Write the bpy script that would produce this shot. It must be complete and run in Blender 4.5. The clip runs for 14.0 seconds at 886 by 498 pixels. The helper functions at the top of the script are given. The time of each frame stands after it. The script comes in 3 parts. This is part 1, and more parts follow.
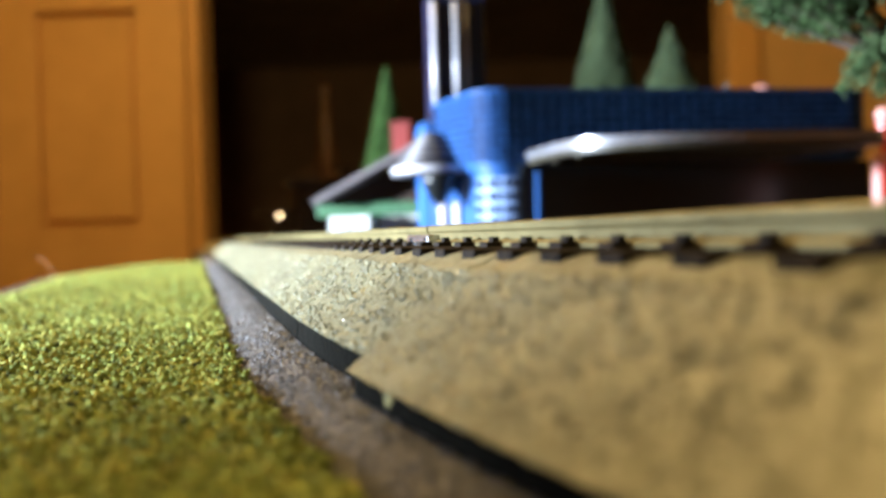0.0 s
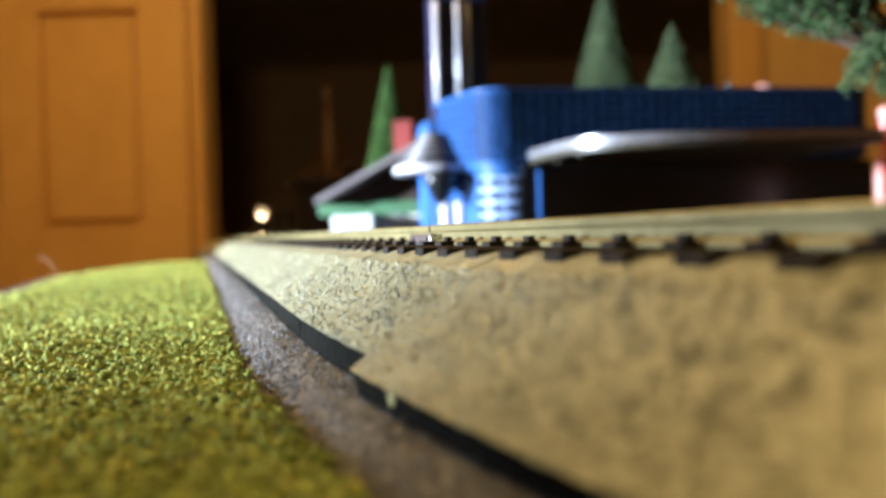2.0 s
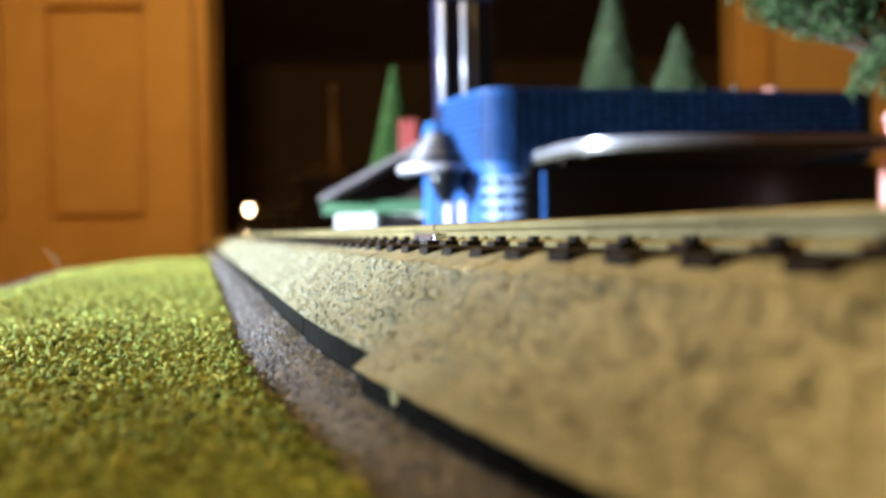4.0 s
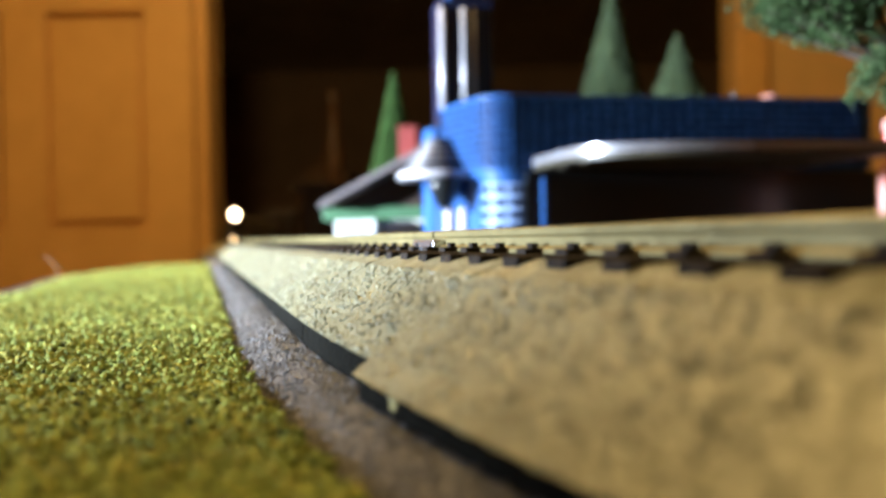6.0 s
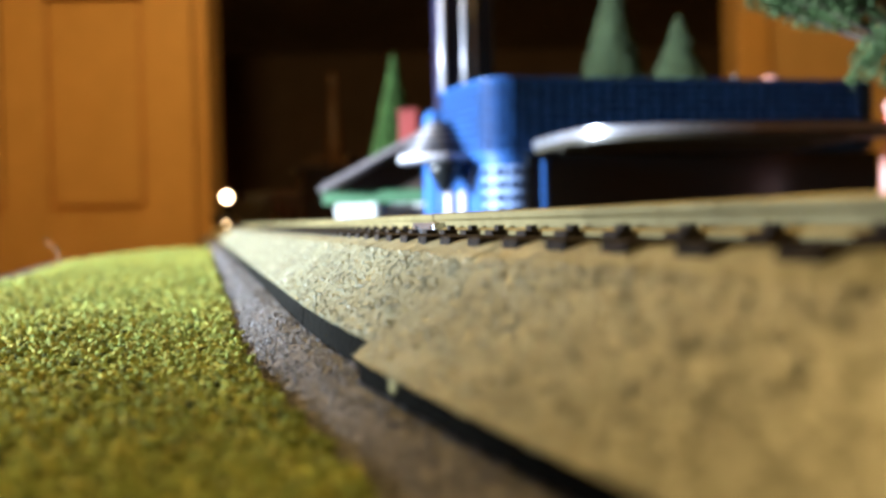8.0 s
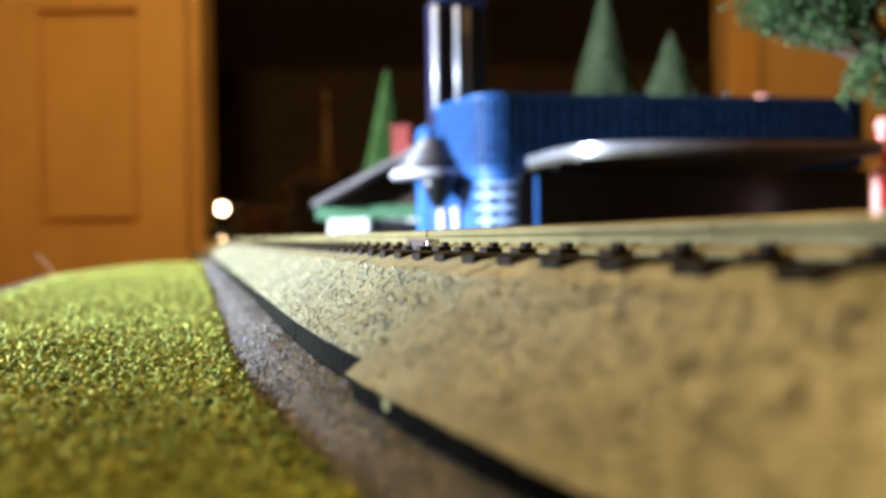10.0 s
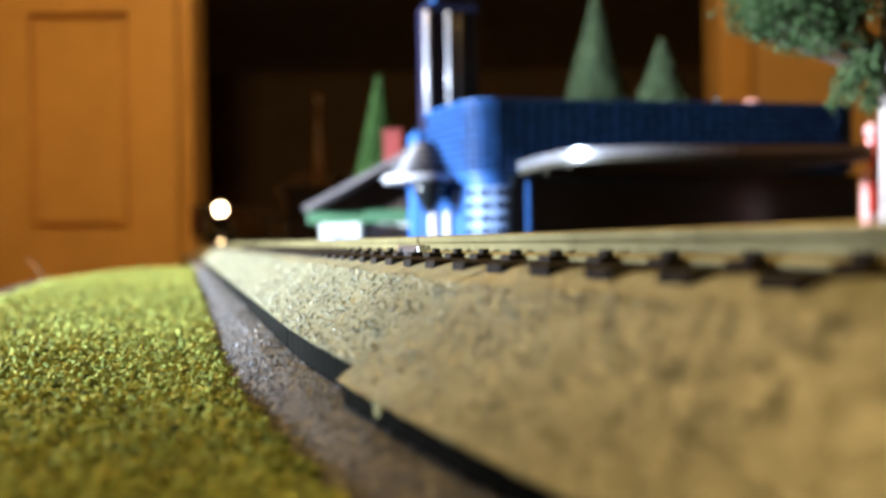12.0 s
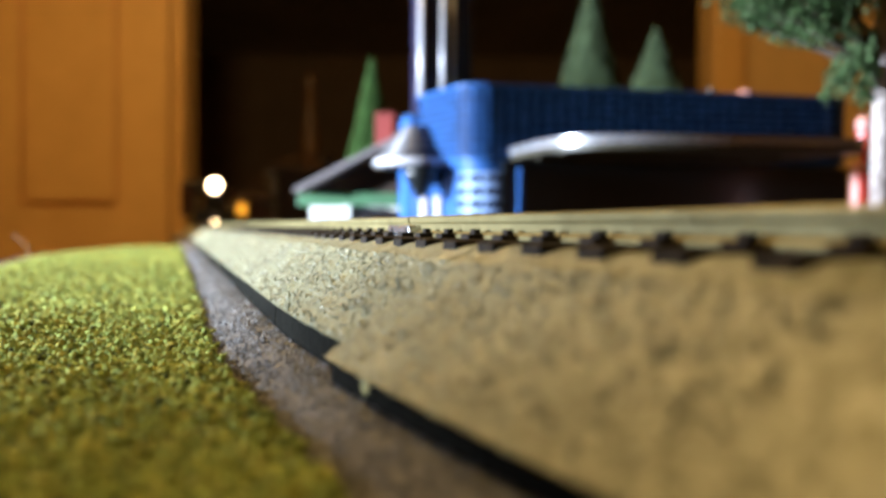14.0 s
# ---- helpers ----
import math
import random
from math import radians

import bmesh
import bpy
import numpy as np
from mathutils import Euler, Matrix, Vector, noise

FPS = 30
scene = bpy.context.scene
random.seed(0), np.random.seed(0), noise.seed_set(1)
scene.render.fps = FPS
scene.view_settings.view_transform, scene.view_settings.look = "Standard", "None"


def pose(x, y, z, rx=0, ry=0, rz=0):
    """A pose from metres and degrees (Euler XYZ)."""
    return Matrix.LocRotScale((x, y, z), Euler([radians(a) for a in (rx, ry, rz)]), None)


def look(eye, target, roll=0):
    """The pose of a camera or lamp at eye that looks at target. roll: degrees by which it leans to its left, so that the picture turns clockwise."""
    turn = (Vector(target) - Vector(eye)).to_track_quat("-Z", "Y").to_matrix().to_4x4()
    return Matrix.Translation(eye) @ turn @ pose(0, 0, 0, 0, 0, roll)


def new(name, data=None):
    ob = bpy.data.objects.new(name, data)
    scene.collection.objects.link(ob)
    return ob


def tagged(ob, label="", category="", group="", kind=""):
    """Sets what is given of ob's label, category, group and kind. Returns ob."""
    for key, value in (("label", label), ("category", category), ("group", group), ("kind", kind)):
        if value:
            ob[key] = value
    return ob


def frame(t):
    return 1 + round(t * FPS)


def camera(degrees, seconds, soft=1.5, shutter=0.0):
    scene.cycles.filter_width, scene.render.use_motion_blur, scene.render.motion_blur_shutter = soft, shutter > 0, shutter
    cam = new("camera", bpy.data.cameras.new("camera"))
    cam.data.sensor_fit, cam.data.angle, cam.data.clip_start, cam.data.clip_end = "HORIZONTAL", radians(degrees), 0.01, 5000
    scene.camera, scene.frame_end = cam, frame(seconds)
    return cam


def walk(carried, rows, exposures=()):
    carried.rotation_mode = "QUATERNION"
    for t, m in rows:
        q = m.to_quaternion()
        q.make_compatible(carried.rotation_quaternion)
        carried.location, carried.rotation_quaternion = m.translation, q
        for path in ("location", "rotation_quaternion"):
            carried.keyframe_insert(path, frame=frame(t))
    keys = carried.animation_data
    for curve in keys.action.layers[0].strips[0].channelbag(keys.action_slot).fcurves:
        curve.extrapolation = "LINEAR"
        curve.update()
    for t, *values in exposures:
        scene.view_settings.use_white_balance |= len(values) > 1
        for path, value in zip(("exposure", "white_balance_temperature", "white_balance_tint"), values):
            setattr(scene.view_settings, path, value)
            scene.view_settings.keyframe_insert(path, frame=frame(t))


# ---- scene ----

EYE = 0.012  # height of the lens over the board
cam = camera(50.2, 14.0, soft=2.9)
cam.data.dof.use_dof = True
cam.data.dof.focus_distance = 0.088
cam.data.dof.aperture_fstop = 30
PATH = [
    # seconds, x, y, z, tilt, roll, yaw
    (0, 0.000000, 0.000010, 0.011998, 89.042, 1.692, -0.029),
    (0.5, 0.000055, -0.000262, 0.012022, 88.931, 1.687, 0.047),
    (1, 0.000145, -0.000300, 0.012090, 88.901, 1.922, 0.051),
    (1.5, 0.000062, -0.000282, 0.012032, 88.988, 1.796, 0.078),
    (2, -0.000036, -0.000156, 0.012023, 88.991, 1.747, 0.092),
    (2.5, -0.000067, -0.000244, 0.012025, 88.911, 1.504, 0.175),
    (3, -0.000128, 0.000168, 0.011966, 88.810, 1.293, 0.254),
    (5.5, -0.000106, -0.000339, 0.012045, 89.311, 0.826, 0.292),
    (6, -0.000077, -0.000279, 0.012032, 89.346, 0.939, 0.286),
    (6.5, 0.000193, -0.000586, 0.012122, 89.484, 1.183, 0.080),
    (7, -0.000056, -0.000180, 0.012013, 89.608, 1.201, -0.161),
    (7.5, -0.000132, 0.000231, 0.011856, 88.134, 1.043, 0.653),
    (8, 0.000045, -0.000273, 0.011958, 88.340, 1.176, 0.347),
    (10.5, -0.000099, -0.000061, 0.012146, 89.315, 0.887, -0.182),
    (11, -0.000055, -0.000300, 0.012234, 88.936, 1.085, -0.289),
    (11.5, -0.000265, 0.000181, 0.012129, 88.527, 0.608, -0.218),
    (12, -0.000005, -0.000694, 0.012294, 89.498, 0.898, -0.609),
    (12.5, -0.000387, -0.000306, 0.012210, 89.465, 0.007, -0.564),
    (13, -0.000236, -0.000433, 0.012179, 89.892, -0.125, -0.863),
    (13.5, -0.000216, -0.000221, 0.012125, 89.213, -0.465, -1.299),
    (14, -0.000121, -0.000144, 0.011773, 88.646, -0.324, -1.227),
]
walk(cam, [(t, pose(x, y, z, rx, ry, rz)) for t, x, y, z, rx, ry, rz in PATH], [(0, 0.0), (11, 0.0), (14, -0.14)])

# ---- light ----
world = bpy.data.worlds.new("world")
scene.world = world
world.use_nodes = True
world.node_tree.nodes["Background"].inputs[0].default_value = (1.0, 0.62, 0.3, 1)
world.node_tree.nodes["Background"].inputs[1].default_value = 0.03


def lamp(name, kind, place, target, watts, colour, size, spot=None):
    data = bpy.data.lights.new(name, kind)
    data.energy, data.color = watts, colour
    if kind == "AREA":
        data.shape, data.size = "DISK", size
    else:
        data.shadow_soft_size = size
    if spot:
        data.spot_size, data.spot_blend = radians(spot), 0.5
    ob = new(name, data)
    ob.matrix_world = look(place, target)
    return ob


# warm ceiling lamp of the room and the cool-white lamp clamped beside the layout
CEIL = (-0.3, 0.82, 1.36)
COOL = (-0.9, 0.165, 0.095)
lamp("ceiling_bulb", "POINT", CEIL, (0, 0, 0), 56, (1.0, 0.67, 0.26), 0.06)
lamp("work_bulb", "SPOT", COOL, (0.0, 0.335, 0.025), 250, (0.72, 0.84, 1.0), 0.025, 38)


# ---- materials ----
def mat(name, colour, rough=0.6, metal=0.0, second=None, scale=300.0, bump=0.0, bump_scale=None, island=0.0, obj=0.0, coat=0.0, detail=6.0, spec=0.5):
    """Two-scale noise between colour and second, relief from noise, value change per loose piece or per object."""
    m = bpy.data.materials.new(name)
    m.use_nodes = True
    t = m.node_tree
    b = t.nodes["Principled BSDF"]
    b.inputs["Roughness"].default_value, b.inputs["Metallic"].default_value = rough, metal
    b.inputs["Coat Weight"].default_value, b.inputs["Specular IOR Level"].default_value = coat, spec
    co = t.nodes.new("ShaderNodeTexCoord")

    def nz(sc, det):
        n = t.nodes.new("ShaderNodeTexNoise")
        n.inputs["Scale"].default_value, n.inputs["Detail"].default_value = sc, det
        t.links.new(co.outputs["Object"], n.inputs["Vector"])
        return n
    second = second or tuple(c * 0.72 for c in colour)
    fine, broad = nz(scale, detail), nz(scale * 0.13, 3.0)
    add = t.nodes.new("ShaderNodeMath")
    add.operation = "ADD"
    t.links.new(fine.outputs["Fac"], add.inputs[0])
    t.links.new(broad.outputs["Fac"], add.inputs[1])
    ramp = t.nodes.new("ShaderNodeMapRange")
    ramp.inputs["From Min"].default_value, ramp.inputs["From Max"].default_value = 0.72, 1.28
    t.links.new(add.outputs[0], ramp.inputs["Value"])
    mix = t.nodes.new("ShaderNodeMix")
    mix.data_type = "RGBA"
    mix.inputs["A"].default_value, mix.inputs["B"].default_value = (*second, 1), (*colour, 1)
    t.links.new(ramp.outputs[0], mix.inputs["Factor"])
    out = mix.outputs["Result"]
    if island or obj:
        if island:
            src = t.nodes.new("ShaderNodeNewGeometry").outputs["Random Per Island"]
        else:
            src = t.nodes.new("ShaderNodeObjectInfo").outputs["Random"]
        v = t.nodes.new("ShaderNodeMapRange")
        v.inputs["To Min"].default_value, v.inputs["To Max"].default_value = 1 - (island or obj), 1 + (island or obj)
        t.links.new(src, v.inputs["Value"])
        hs = t.nodes.new("ShaderNodeHueSaturation")
        t.links.new(out, hs.inputs["Color"])
        t.links.new(v.outputs[0], hs.inputs["Value"])
        out = hs.outputs["Color"]
    t.links.new(out, b.inputs["Base Color"])
    if bump:
        bn = t.nodes.new("ShaderNodeBump")
        bn.inputs["Strength"].default_value = min(1.0, bump)
        bn.inputs["Distance"].default_value = 0.6 / (bump_scale or scale)
        src = nz(bump_scale or scale, 4.0)
        t.links.new(src.outputs["Fac"], bn.inputs["Height"])
        t.links.new(bn.outputs["Normal"], b.inputs["Normal"])
    return m


def glow(name, colour, strength):
    m = bpy.data.materials.new(name)
    m.use_nodes = True
    b = m.node_tree.nodes["Principled BSDF"]
    b.inputs["Base Color"].default_value = (*colour, 1)
    b.inputs["Emission Color"].default_value = (*colour, 1)
    b.inputs["Emission Strength"].default_value = strength
    return m


M = dict(
    roadbed=mat("moulded_grey_ballast", (0.325, 0.335, 0.222), 0.35, second=(0.16, 0.166, 0.108), scale=1500, bump=0.6, bump_scale=2200),
    sleeper=mat("dark_brown_plastic", (0.026, 0.018, 0.013), 0.7, second=(0.015, 0.011, 0.008), scale=500, bump=0.4, obj=0.25, spec=0.15),
    rail=mat("nickel_silver", (0.24, 0.205, 0.09), 0.5, 0.5, second=(0.15, 0.125, 0.05), scale=260, bump=0.15),
    # near-black colour standing for the shade under the ballast lip
    lipshade=mat("near_black_lip_shade", (0.009, 0.009, 0.007), 0.85, second=(0.004, 0.004, 0.003), scale=900, bump=0.6, spec=0.04),
    foam=mat("grey_foam_underlay", (0.18, 0.181, 0.185), 0.5, second=(0.075, 0.075, 0.077), scale=1400, bump=1.0, bump_scale=1800),
    turf=mat("turf_mat", (0.26, 0.33, 0.095), 0.95, second=(0.11, 0.15, 0.04), scale=700, bump=1.0),
    crumb_a=mat("turf_fibres_green", (0.35, 0.43, 0.11), 0.8, second=(0.22, 0.29, 0.07), scale=160, island=0.24, spec=0.12),
    crumb_b=mat("turf_fibres_yellow", (0.48, 0.48, 0.115), 0.8, second=(0.33, 0.35, 0.085), scale=160, island=0.22, spec=0.12),
    crumb_c=mat("turf_fibres_dark", (0.18, 0.22, 0.06), 0.85, second=(0.03, 0.04, 0.01), scale=160, island=0.5, spec=0.12),
    board=mat("painted_board", (0.1, 0.075, 0.045), 0.85, second=(0.06, 0.045, 0.028), scale=120, bump=0.4),
    blue=mat("glazed_blue", (0.03, 0.12, 0.37), 0.5, second=(0.023, 0.092, 0.29), scale=150, spec=0.22, obj=0.18, bump=0.05),
    blueisle=mat("glazed_blue_courses", (0.03, 0.12, 0.37), 0.5, second=(0.023, 0.092, 0.29), scale=150, spec=0.22, island=0.18, bump=0.05),
    bluedark=mat("blue_joint", (0.002, 0.006, 0.026), 0.8, scale=150, spec=0.05),
    chrome=mat("polished_metal_trim", (0.72, 0.73, 0.76), 0.2, 0.9, second=(0.55, 0.56, 0.6), scale=200),
    fin=mat("satin_bright_metal", (0.74, 0.74, 0.8), 0.38, 0.25, second=(0.64, 0.64, 0.7), scale=200),
    fascia=mat("brushed_chrome_fascia", (0.4, 0.4, 0.43), 0.26, 0.6, second=(0.34, 0.34, 0.37), scale=200),
    gunmetal=mat("dull_grey_metal", (0.04, 0.037, 0.045), 0.5, 0.1, scale=200),
    grit=mat("ballast_grit", (0.6, 0.6, 0.46), 0.15, second=(0.3, 0.3, 0.22), scale=400, island=0.5),
    foamgrit=mat("foam_grit", (0.36, 0.37, 0.39), 0.25, second=(0.09, 0.095, 0.1), scale=400, island=0.6),
    steel=mat("satin_grey_metal", (0.34, 0.34, 0.37), 0.36, 0.6, scale=200),
    dark=mat("dark_glass", (0.012, 0.016, 0.018), 0.3, scale=100),
    navy=mat("dark_blue_panel", (0.014, 0.024, 0.07), 0.3, scale=100),
    brownband=mat("brown_canopy_edge", (0.06, 0.052, 0.03), 0.5, second=(0.035, 0.03, 0.018), scale=120),
    white=mat("white_wall", (0.78, 0.79, 0.76), 0.7, second=(0.66, 0.67, 0.64), scale=220, bump=0.2),
    glassblock=mat("pale_glass_block", (0.27, 0.4, 0.68), 0.5, scale=220, spec=0.2),
    roof=mat("grey_roof", (0.25, 0.215, 0.22), 0.75, second=(0.17, 0.145, 0.15), scale=500, bump=0.6, obj=0.2),
    green=mat("green_paint", (0.05, 0.16, 0.07), 0.55, scale=300),
    brick=mat("red_brick", (0.24, 0.025, 0.02), 0.7, second=(0.17, 0.018, 0.014), scale=500, bump=0.4, obj=0.15),
    red=mat("red_enamel", (0.75, 0.08, 0.05), 0.3, scale=200),
    pink=mat("pink_white_enamel", (0.66, 0.36, 0.33), 0.35, second=(0.55, 0.24, 0.21), scale=300),
    enamel=mat("white_enamel", (0.8, 0.74, 0.72), 0.3, second=(0.7, 0.62, 0.6), scale=200),
    brown=mat("brown_weathered_wood", (0.045, 0.022, 0.013), 0.85, second=(0.025, 0.013, 0.008), scale=300, bump=0.5, obj=0.2),
    bark=mat("pale_bark", (0.42, 0.36, 0.34), 0.6, second=(0.25, 0.2, 0.18), scale=500, bump=0.8),
    darkbark=mat("dark_bark", (0.07, 0.05, 0.035), 0.85, scale=500, bump=0.8),
    fir=mat("foam_green", (0.055, 0.115, 0.03), 0.85, second=(0.03, 0.07, 0.018), scale=300, island=0.5, spec=0.12),
    firgrey=mat("foam_grey_green", (0.075, 0.108, 0.052), 0.85, second=(0.042, 0.064, 0.032), scale=300, island=0.5, spec=0.12),
    leaf=mat("tree_clump_green", (0.048, 0.09, 0.03), 0.8, second=(0.02, 0.042, 0.014), scale=300, island=0.55, spec=0.12),
    leafpale=mat("tree_clump_pale", (0.1, 0.15, 0.068), 0.8, second=(0.06, 0.1, 0.042), scale=300, island=0.4, spec=0.12),
    doorwood=mat("varnished_pine_door", (0.74, 0.42, 0.13), 0.45, second=(0.64, 0.35, 0.1), scale=14, bump=0.1, bump_scale=60),
    stand=mat("dark_varnished_wood", (0.1, 0.045, 0.015), 0.4, second=(0.05, 0.02, 0.008), scale=30),
    wall=mat("painted_wall", (0.7, 0.44, 0.165), 0.8, second=(0.62, 0.38, 0.14), scale=12, bump=0.1, bump_scale=200),
    ceiling=mat("ceiling_paint", (0.75, 0.72, 0.66), 0.9, scale=10),
    floor=mat("brown_carpet", (0.2, 0.13, 0.08), 0.95, scale=60, bump=0.4),
    void=mat("dark_brown_wall", (0.44, 0.3, 0.21), 0.8, second=(0.34, 0.23, 0.16), scale=5),
    loco=mat("black_locomotive_paint", (0.018, 0.017, 0.018), 0.4, second=(0.03, 0.025, 0.022), scale=150),
    maroon=mat("dark_maroon_coach", (0.07, 0.016, 0.014), 0.45, scale=150),
    headlight=glow("headlight_glow", (1.0, 0.7, 0.4), 40.0),
    marker=glow("pilot_lamp_glow", (1.0, 0.7, 0.36), 16.0),
    amber=glow("amber_window_glow", (1.0, 0.45, 0.04), 1.3),
    pebble=mat("ochre_pebble", (0.5, 0.46, 0.2), 0.5, second=(0.36, 0.33, 0.14), scale=900, bump=0.4),
    fibre=mat("loose_pale_fibre", (0.6, 0.5, 0.35), 0.8, scale=300),
)


# ---- mesh helpers ----
def mesh_from(name, verts, faces, material, smooth=False):
    me = bpy.data.meshes.new(name)
    me.from_pydata([tuple(v) for v in verts], [], faces)
    me.update()
    me.materials.append(material)
    if smooth:
        me.polygons.foreach_set("use_smooth", [True] * len(me.polygons))
    return me


def part(name, bm, material=None, parent=None, label="", smooth=False, m=None):
    """Links a bmesh or a mesh as one object, under a thing or a part."""
    if isinstance(bm, bmesh.types.BMesh):
        me = bpy.data.meshes.new(name)
        bm.normal_update()
        bm.to_mesh(me)
        bm.free()
        me.materials.append(material)
        if smooth:
            me.polygons.foreach_set("use_smooth", [True] * len(me.polygons))
    else:
        me = bm
    ob = new(name, me)
    if parent is not None:
        ob.parent = parent
    if m is not None:
        ob.matrix_basis = m
    if label:
        ob["label"] = label
    return ob


def thing(name, m, label, category, group="", kind=""):
    ob = new(name)
    ob.empty_display_size = 0.01
    ob.matrix_basis = m
    return tagged(ob, label, category, group, kind)


def box(sx, sy, sz, at=(0, 0, 0), bevel=0.0, bm=None, turn=0.0):
    """A box with its base centre at `at`."""
    bm = bm or bmesh.new()
    made = bmesh.ops.create_cube(bm, size=1.0, matrix=Matrix.Translation((at[0], at[1], at[2] + sz / 2)) @ pose(0, 0, 0, 0, 0, turn) @ Matrix.Diagonal((sx, sy, sz, 1)))
    if bevel:
        edges = list({e for v in made["verts"] for e in v.link_edges})
        bmesh.ops.bevel(bm, geom=edges, offset=bevel, segments=2, profile=0.5, affect="EDGES")
    return bm


def rod(r0, r1, a, b, n=12, bm=None):
    """A tapered rod from a to b."""
    bm = bm or bmesh.new()
    a, b = Vector(a), Vector(b)
    q = (b - a).to_track_quat("Z", "Y").to_matrix().to_4x4()
    bmesh.ops.create_cone(bm, cap_ends=True, segments=n, radius1=r0, radius2=r1, depth=(b - a).length, matrix=Matrix.Translation((a + b) / 2) @ q)
    return bm


def lathe(profile, n=32, bm=None):
    """A turned solid from (radius, z) rings, closed at both ends."""
    bm = bm or bmesh.new()
    rings = [[bm.verts.new((r * math.cos(2 * math.pi * i / n), r * math.sin(2 * math.pi * i / n), z)) for i in range(n)] for r, z in profile]
    for a, b in zip(rings, rings[1:]):
        for i in range(n):
            bm.faces.new((a[i], a[(i + 1) % n], b[(i + 1) % n], b[i]))
    bm.faces.new(rings[0][::-1])
    bm.faces.new(rings[-1])
    return bm


def prism(outline, z0, z1, bm=None):
    """An upright solid over a plan outline, counter-clockwise."""
    bm = bm or bmesh.new()
    lo = [bm.verts.new((x, y, z0)) for x, y in outline]
    hi = [bm.verts.new((x, y, z1)) for x, y in outline]
    n = len(outline)
    for i in range(n):
        bm.faces.new((lo[i], lo[(i + 1) % n], hi[(i + 1) % n], hi[i]))
    bm.faces.new(lo[::-1])
    bm.faces.new(hi)
    return bm


OCTA_V = np.array([(1, 0, 0), (-1, 0, 0), (0, 1, 0), (0, -1, 0), (0, 0, 1), (0, 0, -1)], float)
OCTA_F = np.array([(0, 2, 4), (2, 1, 4), (1, 3, 4), (3, 0, 4), (2, 0, 5), (1, 2, 5), (3, 1, 5), (0, 3, 5)])


def crumbs(name, at, size, materials, weights, rng, stretch=0.5):
    """Many small irregular clumps as one mesh."""
    n = len(at)
    q = rng.normal(size=(n, 4))
    q /= np.linalg.norm(q, axis=1)[:, None]
    w, x, y, z = q.T
    rot = np.stack([1 - 2 * (y * y + z * z), 2 * (x * y - z * w), 2 * (x * z + y * w), 2 * (x * y + z * w), 1 - 2 * (x * x + z * z), 2 * (y * z - x * w),
                    2 * (x * z - y * w), 2 * (y * z + x * w), 1 - 2 * (x * x + y * y)], axis=1).reshape(n, 3, 3)
    sc = np.asarray(size)[:, None] * (1 + stretch * rng.uniform(-1, 1, (n, 3)))
    local = OCTA_V[None] * sc[:, None, :] * (1 + 0.25 * rng.uniform(-1, 1, (n, 6, 1)))
    verts = np.einsum("nij,nkj->nki", rot, local) + np.asarray(at)[:, None, :]
    faces = (OCTA_F[None] + 6 * np.arange(n)[:, None, None]).reshape(-1, 3)
    me = bpy.data.meshes.new(name)
    me.vertices.add(6 * n)
    me.vertices.foreach_set("co", verts.reshape(-1))
    me.loops.add(faces.size)
    me.loops.foreach_set("vertex_index", faces.reshape(-1).astype(np.int32))
    me.polygons.add(len(faces))
    me.polygons.foreach_set("loop_start", np.arange(0, faces.size, 3, dtype=np.int32))
    for m in materials:
        me.materials.append(m)
    pick = rng.choice(len(materials), size=n, p=weights)
    me.polygons.foreach_set("material_index", np.repeat(pick, 8).astype(np.int32))
    me.update(calc_edges=True)
    me.validate()
    return me


# ---- the line of the track ----
HEAD = radians(14.674)          # the straight runs this far left of straight ahead
RADIUS = 0.457                  # both curves, at the middle of the track
MID = 0.0325                    # the middle of the straight passes this far to the right of the lens
START, STRAIGHT = 0.0951, 0.965  # the straight begins so far ahead and is so long


def on_track(s, side=0.0):
    """Plan place at s metres from the first joint (beyond it when positive), side metres to the right, and the heading."""
    if s < 0:
        a = s / RADIUS
        u, r, h = START + RADIUS * math.sin(a), MID + RADIUS * (1 - math.cos(a)), a
    elif s <= STRAIGHT:
        u, r, h = START + s, MID, 0.0
    else:
        a = (s - STRAIGHT) / RADIUS
        u, r, h = START + STRAIGHT + RADIUS * math.sin(a), MID + RADIUS * (1 - math.cos(a)), a
    u, r = u - side * math.sin(h), r + side * math.cos(h)
    c, k = math.cos(HEAD), math.sin(HEAD)
    return r * c - u * k, u * c + r * k, HEAD - h


def sweep(profile, stops, rough=0.0, cell=0.0006, closed=False):
    """A ribbon with the cross-section profile (side, z) along the track at the given stops."""
    verts, faces = [], []
    n = len(profile)
    for s in stops:
        for side, z in profile:
            x, y, _ = on_track(s, side)
            if rough:
                p = Vector((x / cell, y / cell, z / cell))
                d = 0.4 * noise.noise(p * 0.37) - 1.7 * max(0.0, noise.noise(p) - 0.1)
                z += rough * d
                x -= rough * 0.4 * d
            verts.append((x, y, z))
    for i in range(len(stops) - 1):
        for j in range(n - 1 if not closed else n):
            a, b = i * n + j, i * n + (j + 1) % n
            faces.append((a, b, b + n, a + n))
    if closed:
        faces.append(tuple(range(n)))
        faces.append(tuple(range((len(stops) - 1) * n, len(stops) * n))[::-1])
    return verts, faces


# ---- the room ----
FLOOR, CEILING, WALL = -0.93, 1.47, 2.5


def structure(name, bm, material, label, category="wall"):
    return tagged(part(name, bm, material), label, category, kind="structure")


